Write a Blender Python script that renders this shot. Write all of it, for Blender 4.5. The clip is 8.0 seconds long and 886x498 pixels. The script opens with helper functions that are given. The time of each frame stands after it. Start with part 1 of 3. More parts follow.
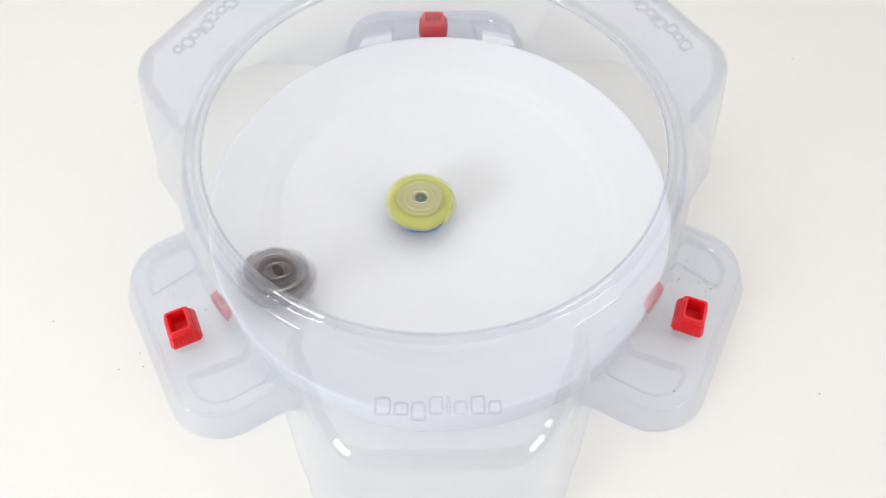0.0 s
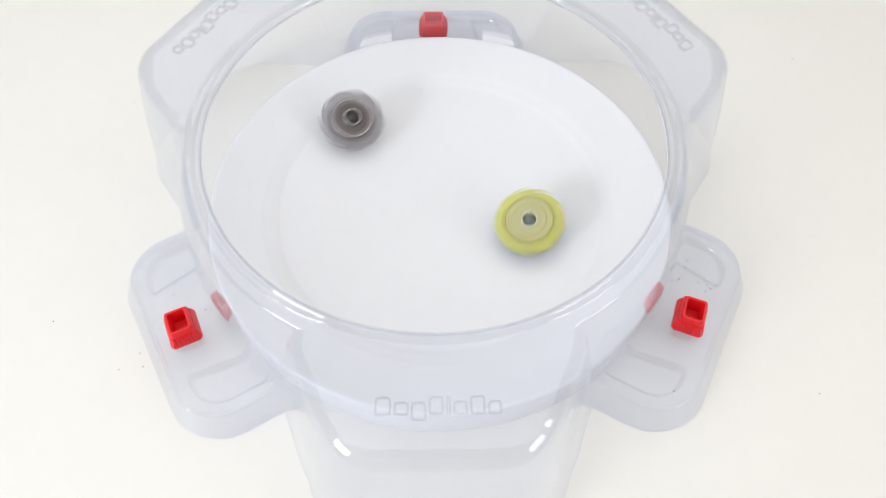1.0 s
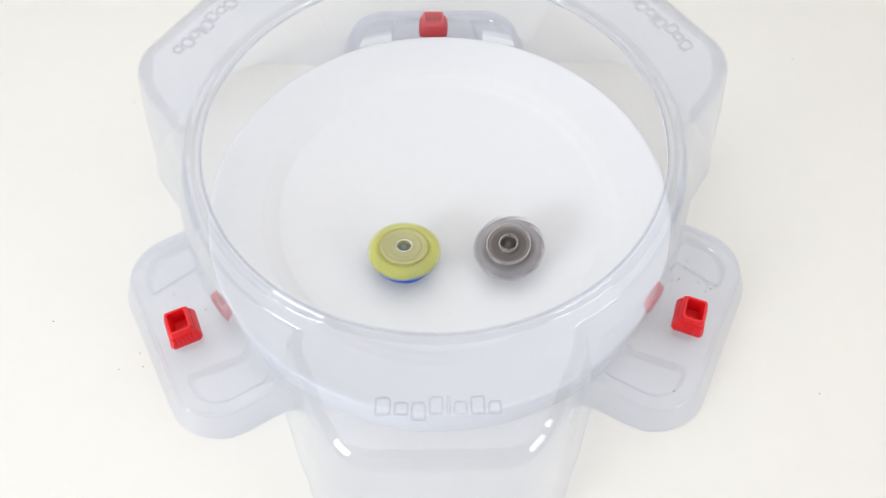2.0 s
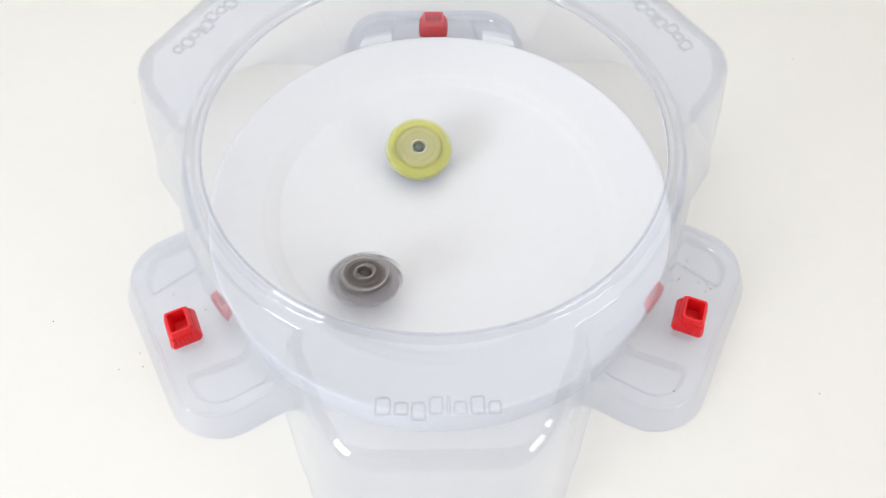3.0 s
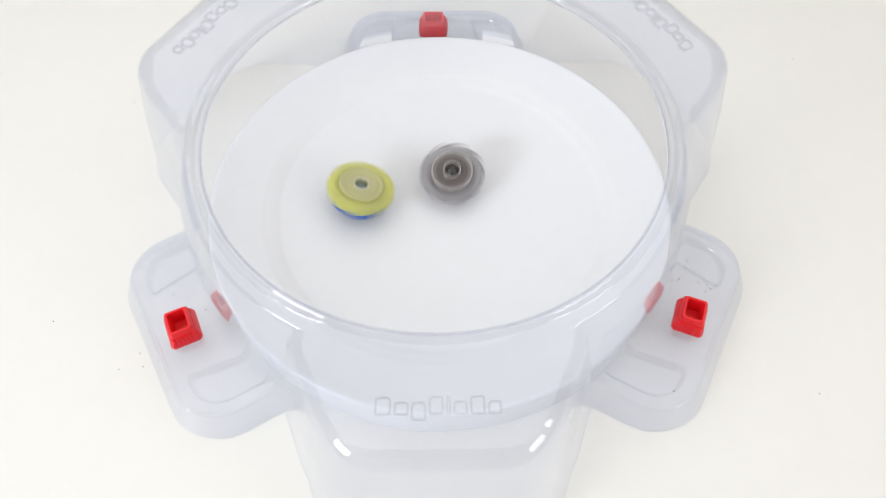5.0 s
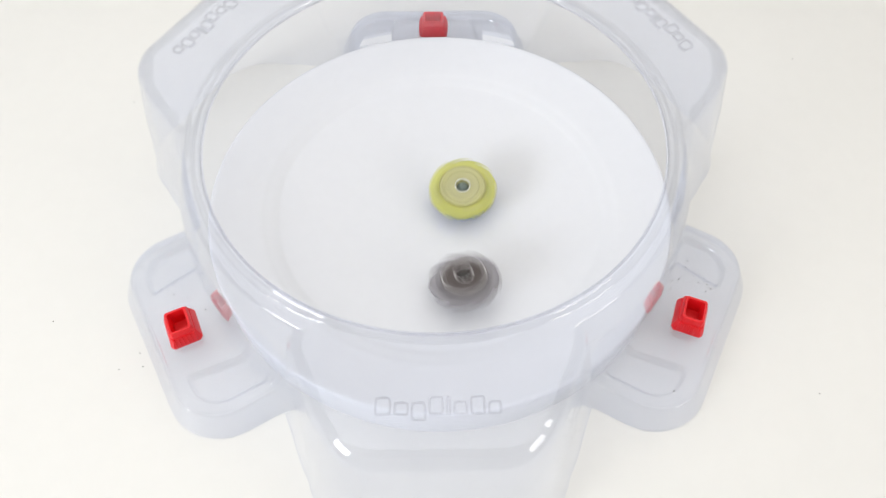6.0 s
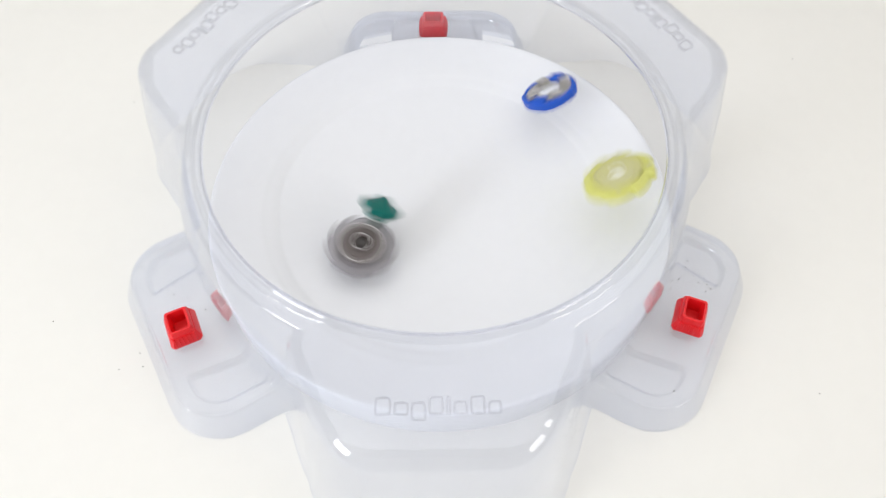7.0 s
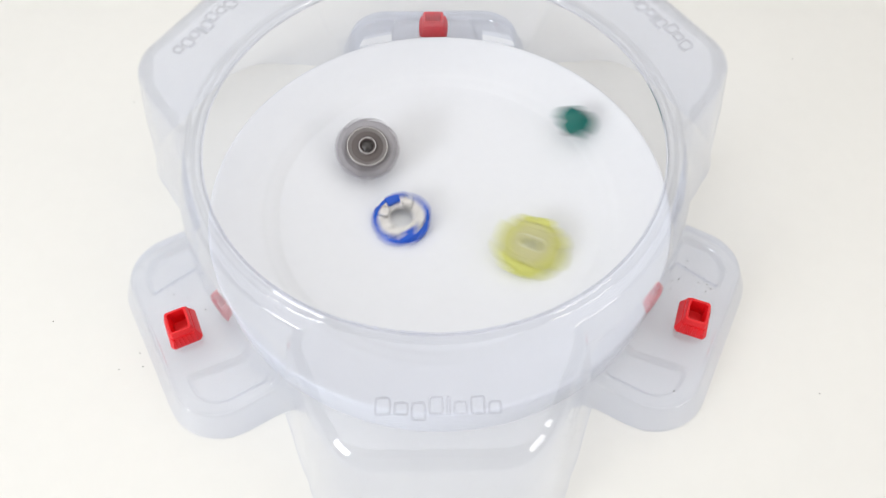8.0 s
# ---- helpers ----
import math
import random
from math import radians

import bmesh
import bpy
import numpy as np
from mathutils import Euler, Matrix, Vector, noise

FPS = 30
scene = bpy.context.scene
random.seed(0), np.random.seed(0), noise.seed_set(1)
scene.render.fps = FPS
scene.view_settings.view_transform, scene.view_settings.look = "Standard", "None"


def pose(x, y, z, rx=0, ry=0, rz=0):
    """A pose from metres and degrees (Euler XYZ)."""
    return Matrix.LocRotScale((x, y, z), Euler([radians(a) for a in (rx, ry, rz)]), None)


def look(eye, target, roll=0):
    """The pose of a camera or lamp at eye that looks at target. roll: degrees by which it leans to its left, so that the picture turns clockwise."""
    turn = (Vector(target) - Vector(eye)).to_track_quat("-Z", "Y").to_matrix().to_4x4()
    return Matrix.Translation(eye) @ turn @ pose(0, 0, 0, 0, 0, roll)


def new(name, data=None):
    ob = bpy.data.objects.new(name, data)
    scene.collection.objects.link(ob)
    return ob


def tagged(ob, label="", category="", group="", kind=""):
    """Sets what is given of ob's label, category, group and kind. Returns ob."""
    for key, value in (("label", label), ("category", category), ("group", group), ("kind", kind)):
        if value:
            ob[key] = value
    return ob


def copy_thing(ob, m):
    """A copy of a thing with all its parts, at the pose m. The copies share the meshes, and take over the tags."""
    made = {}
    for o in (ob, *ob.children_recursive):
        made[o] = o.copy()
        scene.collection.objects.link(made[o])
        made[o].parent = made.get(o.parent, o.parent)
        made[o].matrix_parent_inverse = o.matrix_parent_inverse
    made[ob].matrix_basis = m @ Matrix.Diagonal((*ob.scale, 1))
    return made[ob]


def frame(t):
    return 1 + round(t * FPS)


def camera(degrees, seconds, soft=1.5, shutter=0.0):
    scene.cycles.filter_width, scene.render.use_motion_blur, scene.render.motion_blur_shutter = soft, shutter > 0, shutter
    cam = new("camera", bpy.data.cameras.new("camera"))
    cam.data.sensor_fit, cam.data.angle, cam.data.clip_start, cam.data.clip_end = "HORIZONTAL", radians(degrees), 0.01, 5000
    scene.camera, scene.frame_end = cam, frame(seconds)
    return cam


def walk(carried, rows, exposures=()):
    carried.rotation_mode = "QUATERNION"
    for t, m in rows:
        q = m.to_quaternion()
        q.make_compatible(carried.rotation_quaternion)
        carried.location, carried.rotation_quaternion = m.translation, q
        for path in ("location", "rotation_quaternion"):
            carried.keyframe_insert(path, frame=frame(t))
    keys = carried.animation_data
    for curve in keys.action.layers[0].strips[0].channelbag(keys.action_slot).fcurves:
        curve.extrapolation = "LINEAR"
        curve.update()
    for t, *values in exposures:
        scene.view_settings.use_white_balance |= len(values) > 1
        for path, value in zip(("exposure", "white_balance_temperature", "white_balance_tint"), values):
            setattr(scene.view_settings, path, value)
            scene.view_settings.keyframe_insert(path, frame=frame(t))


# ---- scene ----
cam = camera(66, 8.0, soft=1.1, shutter=0.8)
EYE = pose(0.00544, -0.29184, 0.42347, 31.91, 0, 0) @ pose(0, 0, 0, 0, 0, 0.287)
walk(cam, [(0.0, EYE), (8.0, EYE)])

# ---- light ----
world = bpy.data.worlds.new("sky")
scene.world = world
world.use_nodes = True
sky = world.node_tree.nodes.new("ShaderNodeTexSky")
sky.sky_type, sky.sun_disc, sky.sun_elevation, sky.sun_rotation = "NISHITA", False, radians(35), radians(160)
world.node_tree.links.new(sky.outputs[0], world.node_tree.nodes["Background"].inputs[0])
world.node_tree.nodes["Background"].inputs[1].default_value = 0.1
scene.view_settings.exposure = 0.0
scene.cycles.transparent_max_bounces = 32


def area_light(name, x, y, z, w, h, target, watts, colour):
    lamp = bpy.data.lights.new(name, "AREA")
    lamp.shape, lamp.size, lamp.size_y, lamp.energy, lamp.color = "RECTANGLE", w, h, watts, colour
    ob = new(name, lamp)
    ob.matrix_world = look((x, y, z), target)
    return ob


area_light("window_light_1", -2.14, -1.62, 1.03, 1.10, 0.80, (0, -0.1, 0.05), 44, (0.97, 0.985, 1.0))
area_light("window_light_2", 2.14, -1.38, 1.03, 1.10, 0.80, (0, -0.1, 0.05), 14, (1.0, 0.93, 0.86))
# added fill lamp under the whole ceiling, unseen and without any fixture
area_light("overhead_fill_light", 0, 0.50, 1.64, 4.2, 3.3, (0, 0.50, 0), 36, (0.99, 0.985, 0.985))


# ---- materials ----
def material(name, colour, rough=0.5, metal=0.0, grain=0.04, scale=60.0, bump=0.05, clear=0.0, through_light=0.0, spec=0.5):
    """Principled surface with mottling at two scales and fine relief. clear: share that is see-through. through_light: translucent share."""
    m = bpy.data.materials.new(name)
    m.use_nodes = True
    nt = m.node_tree
    n, link = nt.nodes, nt.links.new
    b, out = n["Principled BSDF"], n["Material Output"]
    co = n.new("ShaderNodeTexCoord")
    fine, broad = n.new("ShaderNodeTexNoise"), n.new("ShaderNodeTexNoise")
    fine.inputs["Scale"].default_value, fine.inputs["Detail"].default_value = scale * 8, 4
    broad.inputs["Scale"].default_value, broad.inputs["Detail"].default_value = scale * 0.35, 3
    link(co.outputs["Object"], fine.inputs["Vector"]), link(co.outputs["Object"], broad.inputs["Vector"])
    add = n.new("ShaderNodeMath")
    link(fine.outputs["Fac"], add.inputs[0]), link(broad.outputs["Fac"], add.inputs[1])
    ramp = n.new("ShaderNodeMapRange")
    ramp.inputs["From Min"].default_value, ramp.inputs["From Max"].default_value = 0.6, 1.4
    ramp.inputs["To Min"].default_value, ramp.inputs["To Max"].default_value = 1 - grain, 1 + grain
    link(add.outputs[0], ramp.inputs["Value"])
    tint = n.new("ShaderNodeVectorMath")
    tint.operation = "SCALE"
    tint.inputs[0].default_value = colour
    link(ramp.outputs[0], tint.inputs["Scale"])
    link(tint.outputs[0], b.inputs["Base Color"])
    b.inputs["Roughness"].default_value, b.inputs["Metallic"].default_value = rough, metal
    b.inputs["Specular IOR Level"].default_value = spec
    if bump:
        relief = n.new("ShaderNodeBump")
        relief.inputs["Strength"].default_value, relief.inputs["Distance"].default_value = bump, 0.0006
        link(fine.outputs["Fac"], relief.inputs["Height"])
        link(relief.outputs[0], b.inputs["Normal"])
    shader = b.outputs[0]
    if through_light:
        t, mix = n.new("ShaderNodeBsdfTranslucent"), n.new("ShaderNodeMixShader")
        link(tint.outputs[0], t.inputs["Color"])
        mix.inputs[0].default_value = through_light
        link(shader, mix.inputs[1]), link(t.outputs[0], mix.inputs[2])
        shader = mix.outputs[0]
    if clear:
        t, mix = n.new("ShaderNodeBsdfTransparent"), n.new("ShaderNodeMixShader")
        t.inputs["Color"].default_value = [0.5 + 0.5 * c for c in colour] + [1]
        mix.inputs[0].default_value = clear
        link(shader, mix.inputs[1]), link(t.outputs[0], mix.inputs[2])
        shader = mix.outputs[0]
    link(shader, out.inputs["Surface"])
    return m


def clear_plastic(name, tint, haze, gloss_rough, haze_colour):
    """Thin clear sheet: see-through with a faint milky haze and a Fresnel gloss."""
    m = bpy.data.materials.new(name)
    m.use_nodes = True
    nt = m.node_tree
    n, link = nt.nodes, nt.links.new
    n.remove(n["Principled BSDF"])
    out = n["Material Output"]
    see, milk, gloss = n.new("ShaderNodeBsdfTransparent"), n.new("ShaderNodeBsdfTranslucent"), n.new("ShaderNodeBsdfGlossy")
    white = n.new("ShaderNodeBsdfDiffuse")
    see.inputs["Color"].default_value = (*tint, 1)
    milk.inputs["Color"].default_value = (*haze_colour, 1)
    white.inputs["Color"].default_value = (*haze_colour, 1)
    gloss.inputs["Roughness"].default_value = gloss_rough
    gloss.inputs["Color"].default_value = (1, 1, 1, 1)
    co, noise_1 = n.new("ShaderNodeTexCoord"), n.new("ShaderNodeTexNoise")
    noise_1.inputs["Scale"].default_value, noise_1.inputs["Detail"].default_value = 22, 5
    link(co.outputs["Object"], noise_1.inputs["Vector"])
    hz = n.new("ShaderNodeMapRange")
    hz.inputs["From Min"].default_value, hz.inputs["From Max"].default_value = 0.35, 0.7
    hz.inputs["To Min"].default_value, hz.inputs["To Max"].default_value = haze * 0.5, haze * 1.7
    link(noise_1.outputs["Fac"], hz.inputs["Value"])
    both, body, skin = n.new("ShaderNodeMixShader"), n.new("ShaderNodeMixShader"), n.new("ShaderNodeMixShader")
    both.inputs[0].default_value = 0.5
    link(milk.outputs[0], both.inputs[1]), link(white.outputs[0], both.inputs[2])
    link(hz.outputs[0], body.inputs[0])
    link(see.outputs[0], body.inputs[1]), link(both.outputs[0], body.inputs[2])
    wave = n.new("ShaderNodeTexNoise")
    wave.inputs["Scale"].default_value, wave.inputs["Detail"].default_value = 35, 2
    link(co.outputs["Object"], wave.inputs["Vector"])
    relief = n.new("ShaderNodeBump")
    relief.inputs["Strength"].default_value, relief.inputs["Distance"].default_value = 0.25, 0.002
    link(wave.outputs["Fac"], relief.inputs["Height"])
    facing, power, gain = n.new("ShaderNodeLayerWeight"), n.new("ShaderNodeMath"), n.new("ShaderNodeMath")
    facing.inputs["Blend"].default_value = 0.5
    power.operation, gain.operation = "POWER", "MULTIPLY_ADD"
    power.inputs[1].default_value, gain.inputs[1].default_value, gain.inputs[2].default_value = 5, 0.9, 0.048
    link(relief.outputs[0], facing.inputs["Normal"]), link(relief.outputs[0], gloss.inputs["Normal"])
    link(facing.outputs["Facing"], power.inputs[0]), link(power.outputs[0], gain.inputs[0])
    link(gain.outputs[0], skin.inputs[0])
    link(body.outputs[0], skin.inputs[1]), link(gloss.outputs[0], skin.inputs[2])
    link(skin.outputs[0], out.inputs["Surface"])
    return m


TABLE = material("cream_laminate", (0.815, 0.812, 0.785), 0.42, grain=0.012, scale=9, bump=0.02, spec=0.3)
WALL = material("white_wall_paint", (0.62, 0.61, 0.59), 0.8, grain=0.03, scale=4)
FLOOR = material("grey_floor_vinyl", (0.45, 0.42, 0.38), 0.6, grain=0.08, scale=5)
METAL_LEG = material("painted_steel", (0.5, 0.5, 0.5), 0.4, metal=0.6)
FRAME = material("white_window_paint", (0.8, 0.8, 0.8), 0.4, grain=0.02)
BOWL = material("white_bowl_plastic", (0.788, 0.802, 0.832), 0.24, grain=0.012, scale=14, bump=0.02, spec=0.4)
COVER = clear_plastic("clear_formed_sheet", (0.952, 0.960, 0.984), 0.028, 0.035, (0.78, 0.84, 0.95))
EDGE = clear_plastic("clear_sheet_edge", (0.92, 0.92, 0.935), 0.05, 0.12, (0.7, 0.7, 0.78))
MARK = clear_plastic("clear_embossed_sheet", (0.935, 0.935, 0.945), 0.03, 0.06, (0.84, 0.84, 0.88))
RED = material("red_plastic", (0.78, 0.008, 0.014), 0.38, grain=0.06, scale=90, bump=0.06)
YELLOW = material("yellow_clear_plastic", (0.83, 0.84, 0.28), 0.25, grain=0.05, scale=120, clear=0.38, through_light=0.25)
PALE = material("pale_yellow_clear_plastic", (0.80, 0.78, 0.48), 0.22, grain=0.05, scale=120, clear=0.4, through_light=0.25)
BLUE = material("blue_plastic", (0.0, 0.075, 0.52), 0.25, grain=0.06, scale=120)
STEEL = material("bright_cast_metal", (0.62, 0.61, 0.60), 0.2, metal=0.97, grain=0.25, scale=200, bump=0.3)
GREEN = material("green_clear_plastic", (0.0, 0.16, 0.135), 0.12, grain=0.08, scale=150, clear=0.05, through_light=0.15)
WHITE = material("white_plastic", (0.8, 0.82, 0.8), 0.35, grain=0.03, scale=100)
SMOKE = material("smoky_clear_plastic", (0.50, 0.48, 0.50), 0.2, grain=0.06, scale=150, clear=0.56, through_light=0.2)
DARK_SMOKE = material("dark_smoky_plastic", (0.12, 0.10, 0.097), 0.15, grain=0.08, scale=150, clear=0.1)
MID_SMOKE = material("brown_grey_plastic", (0.23, 0.21, 0.205), 0.14, grain=0.08, scale=150, clear=0.2)
GLASSY = material("glassy_grey_boss", (0.20, 0.25, 0.23), 0.06, grain=0.05, scale=200, clear=0.3)
BLACK = material("dark_glossy_boss", (0.04, 0.036, 0.035), 0.05, grain=0.05, scale=200)
PEARL = material("pale_edge_plastic", (0.66, 0.64, 0.63), 0.15, grain=0.1, scale=300)
OCHRE = material("olive_seam", (0.55, 0.53, 0.22), 0.3, grain=0.05, scale=200, clear=0.2)
CRUMB = material("dark_crumb", (0.12, 0.11, 0.10), 0.9, grain=0.3, scale=400)


# ---- building helpers ----
def part(name, bm, mat, parent=None, label="", smooth=True):
    me = bpy.data.meshes.new(name)
    bm.to_mesh(me)
    bm.free()
    me.materials.append(mat)
    if smooth:
        me.shade_smooth()
        me.set_sharp_from_angle(angle=radians(38))
    ob = new(name, me)
    if parent:
        ob.parent = parent
    if label:
        ob["label"] = label
    return ob


def add_box(bm, lo, hi, bevel=0.0, m=None):
    r = bmesh.ops.create_cube(bm, size=1)
    vs = r["verts"]
    for v in vs:
        v.co = Vector([lo[i] + (v.co[i] + 0.5) * (hi[i] - lo[i]) for i in range(3)])
    if bevel:
        es = list({e for v in vs for e in v.link_edges})
        r = bmesh.ops.bevel(bm, geom=es, offset=bevel, segments=2, affect="EDGES", profile=0.5)
        vs = list({v for f in r["faces"] for v in f.verts} | {v for v in vs if v.is_valid})
    if m is not None:
        for v in vs:
            v.co = m @ v.co
    return bm


def lathe(profile, seg=96, wobble=None, closed=False):
    """Turn a profile of (r, z) about z. wobble(a, r, z) may change r. closed: the profile's end joins its start."""
    bm = bmesh.new()
    rings = []
    for r, z in profile:
        if r < 1e-6:
            rings.append([bm.verts.new((0, 0, z))] * seg)
            continue
        ring = []
        for k in range(seg):
            a = 2 * math.pi * k / seg
            q = wobble(a, r, z) if wobble else r
            ring.append(bm.verts.new((q * math.cos(a), q * math.sin(a), z)))
        rings.append(ring)
    pairs = list(zip(rings, rings[1:])) + ([(rings[-1], rings[0])] if closed else [])
    for lower, upper in pairs:
        for k in range(seg):
            j = (k + 1) % seg
            vs = []
            for v in (lower[k], lower[j], upper[j], upper[k]):
                if v not in vs:
                    vs.append(v)
            if len(vs) > 2:
                bm.faces.new(vs)
    bmesh.ops.recalc_face_normals(bm, faces=bm.faces)
    return bm


# ---- room and table ----
def room():
    x0, x1, y0, y1, z0, z1, th = -2.2, 2.2, -2.3, 2.2, -0.74, 1.66, 0.12

    def slab(name, *boxes, mat=WALL):
        bm = bmesh.new()
        for lo, hi in boxes:
            add_box(bm, lo, hi)
        return tagged(part(name, bm, mat, smooth=False), kind="structure")

    slab("floor", ((x0, y0, z0 - th), (x1, y1, z0)), mat=FLOOR)
    slab("ceiling", ((x0, y0, z1), (x1, y1, z1 + th)))
    slab("wall_north", ((x0, y1, z0), (x1, y1 + th, z1)))
    slab("wall_south", ((x0, y0 - th, z0), (x1, y0, z1)))
    # the west and east walls, each with a window opening; the east window has a middle bar
    h0, h1 = 0.58, 1.48
    for wall, win, inner, way, (a, b), bars in (("wall_west", "window_1", x0, -1, (-2.20, -1.04), 0), ("wall_east", "window_2", x1, 1, (-1.96, -0.80), 1)):
        near, far = sorted((inner, inner + way * th))
        slab(wall, ((near, y0 - th, z0), (far, y1 + th, h0)), ((near, y0 - th, h1), (far, y1 + th, z1)),
             ((near, y0 - th, h0), (far, a, h1)), ((near, b, h0), (far, y1 + th, h1)))
        bm = bmesh.new()
        n, f = sorted((inner - way * 0.03, inner + way * 0.06))
        for lo, hi in (((a, h0), (b, h0 + 0.04)), ((a, h1 - 0.04), (b, h1)), ((a, h0 + 0.04), (a + 0.04, h1 - 0.04)), ((b - 0.04, h0 + 0.04), (b, h1 - 0.04))):
            add_box(bm, (n, lo[0], lo[1]), (f, hi[0], hi[1]))
        if bars:
            c = (a + b) / 2
            n, f = sorted((inner - way * 0.11, inner - way * 0.09))
            add_box(bm, (n, c - 0.03, h0 + 0.04), (f, c + 0.03, h1 - 0.04))
        tagged(part(win, bm, FRAME, smooth=False), kind="structure")


def table():
    t = tagged(new("table"), "cream white laminate table with a matte clean top", "table")
    t.location = (0, 0.1, 0)
    bm = bmesh.new()
    add_box(bm, (-0.85, -0.6, -0.03), (0.85, 0.75, 0), 0.003)
    part("tabletop", bm, TABLE, t)
    for x in (-0.78, 0.74):
        for y in (-0.53, 0.64):
            bm = bmesh.new()
            add_box(bm, (x, y, -0.74), (x + 0.04, y + 0.04, -0.03), 0.003)
            part("leg", bm, METAL_LEG, t)


# ---- stadium ----
TURN = 1.218
SHELF_Z = 0.016
BOWL_AT = (0.003, 0.001)
BOWL_R = 0.162


def bowl_z(r):
    return 0.0055 + 0.0225 * (min(r, BOWL_R) / BOWL_R) ** 2


def stadium_bowl():
    top = tagged(new("stadium_bowl"), "shallow round white plastic battle bowl under the clear cover", "toy stadium")
    top.location = (*BOWL_AT, 0)
    top.rotation_euler = (0, 0, radians(TURN))
    prof = []
    for i in range(61):
        r = 0.1620 * i / 60
        z = bowl_z(r) + 0.0012 * math.exp(-((r - 0.1215) / 0.0016) ** 2) + (0.0018 * min(1, max(0, (r - 0.1215) / 0.006)))
        prof.append((r, z))
    z = prof[-1][1]
    prof += [(0.1628, z - 0.0002), (0.1634, z - 0.0007), (0.1637, z - 0.0015), (0.1641, 0.0015), (0.1641, 0.0), (0.1622, 0.0), (0.1612, z - 0.0032), (0.155, z - 0.0046)]
    prof += [(r, bowl_z(r) - 0.0035) for r in (0.14, 0.12, 0.1, 0.08)] + [(0.06, 0.004), (0.058, 0.0), (0.04, 0.0), (0, 0.0)]
    part("bowl", lathe(prof, 160), BOWL, top)
    # two chamfered locating tabs beside the far clip
    for side in (-1, 1):
        bm = bmesh.new()
        outline = [(0.1570, 0.0380), (0.1700, 0.0380), (0.1706, 0.0392), (0.1640, 0.0605), (0.1626, 0.0618), (0.1510, 0.0650)]
        rings = [[bm.verts.new((-side * b, a, z)) for a, b in outline] for z in (0.0272, 0.0306)]
        bm.faces.new(rings[0]), bm.faces.new(rings[1])
        for i in range(len(outline)):
            j = (i + 1) % len(outline)
            bm.faces.new((rings[0][i], rings[0][j], rings[1][j], rings[1][i]))
        bmesh.ops.bevel(bm, geom=list(bm.edges), offset=0.0006, segments=2, affect="EDGES")
        bmesh.ops.recalc_face_normals(bm, faces=bm.faces)
        part("tab", bm, BOWL, top)


def smooth_max(a, b, k):
    h = np.clip(0.5 + 0.5 * (a - b) / k, 0, 1)
    return b * (1 - h) + a * h + k * h * (1 - h)


def smooth_min(a, b, k):
    return -smooth_max(-a, -b, k)


def round_box(a, b, reach, half, corner):
    """Distance to a rounded tongue that reaches out along a, half wide each way."""
    qa, qb = np.maximum(a - reach + corner, 0), np.maximum(np.abs(b) - half + corner, 0)
    inside = np.minimum(np.maximum(a - reach + corner, np.abs(b) - half + corner), 0)
    return np.hypot(qa, qb) + inside - corner


def step(x, lo, hi):
    t = np.clip((x - lo) / (hi - lo), 0, 1)
    return t * t * (3 - 2 * t)


# wall of a tall lobe: way in from its foot, and height
WALL_IN = [-0.05, -0.002, 0.0, 0.0015, 0.0035, 0.0065, 0.0110, 0.0153, 0.0180]
WALL_UP = [-0.05, -0.002, 0.0015, 0.006, 0.015, 0.032, 0.058, 0.078, 0.089]


def cover_height(r, th):
    x, y = r * np.cos(th), r * np.sin(th)
    lip_r = [0.1438, 0.1445, 0.1456, 0.1468, 0.1482, 0.1496, 0.1536, 0.1556, 0.1570, 0.1622, 0.1668, 0.1698, 0.1712, 0.1722, 0.1745]
    lip_z = [0.1012, 0.1042, 0.1051, 0.1046, 0.1020, 0.1002, 0.0992, 0.0982, 0.0955, 0.0840, 0.0620, 0.0340, 0.0170, 0.0050, -0.02]
    z = np.interp(r, lip_r, lip_z)
    rest = np.full_like(r, -0.02)
    for k in range(3):
        # tall lobe: flat top, broad rounded shoulder, drafted wall, flared root
        c = math.radians(-90 + 120 * k)
        a, b = x * math.cos(c) + y * math.sin(c), -x * math.sin(c) + y * math.cos(c)
        wide = 0.4 * np.clip(0.192 - a, 0, 0.045)
        d = round_box(a, np.abs(b) - np.minimum(wide, np.abs(b)), 0.2295, 0.0790, 0.050)
        top = 0.1000 + 0.0030 * step(a, 0.150, 0.185)
        e = -d
        wall = np.interp(e, WALL_IN, WALL_UP)
        arc = 0.089 + (top - 0.089) * np.sqrt(np.clip(1 - (1 - np.clip((e - 0.0180) / 0.020, 0, 1)) ** 2, 0, 1))
        lobe = np.where(e > 0.0180, arc, wall)
        rest = smooth_max(rest, np.where(a > 0.05, lobe, -0.05), 0.004)
        # low shelf with a dished tray on either side of its clip
        c = math.radians(90 + 120 * k)
        a, b = x * math.cos(c) + y * math.sin(c), -x * math.sin(c) + y * math.cos(c)
        ab = np.abs(b)
        d = round_box(a, b, 0.2200, 0.0795, 0.037)
        dip = step(ab - 0.15 * (0.198 - a), 0.0340, 0.0358) * step(-d, 0.0172, 0.0190)
        shelf = smooth_min(SHELF_Z - 0.0060 * dip, -d / 0.5, 0.0006) + 0.0010 * np.exp(-((d + 0.0091) / 0.0009) ** 2)
        rest = smooth_max(rest, np.where(a > 0.05, shelf, -0.05), 0.006)
    return np.maximum(smooth_max(z, rest, 0.004), 0.0)


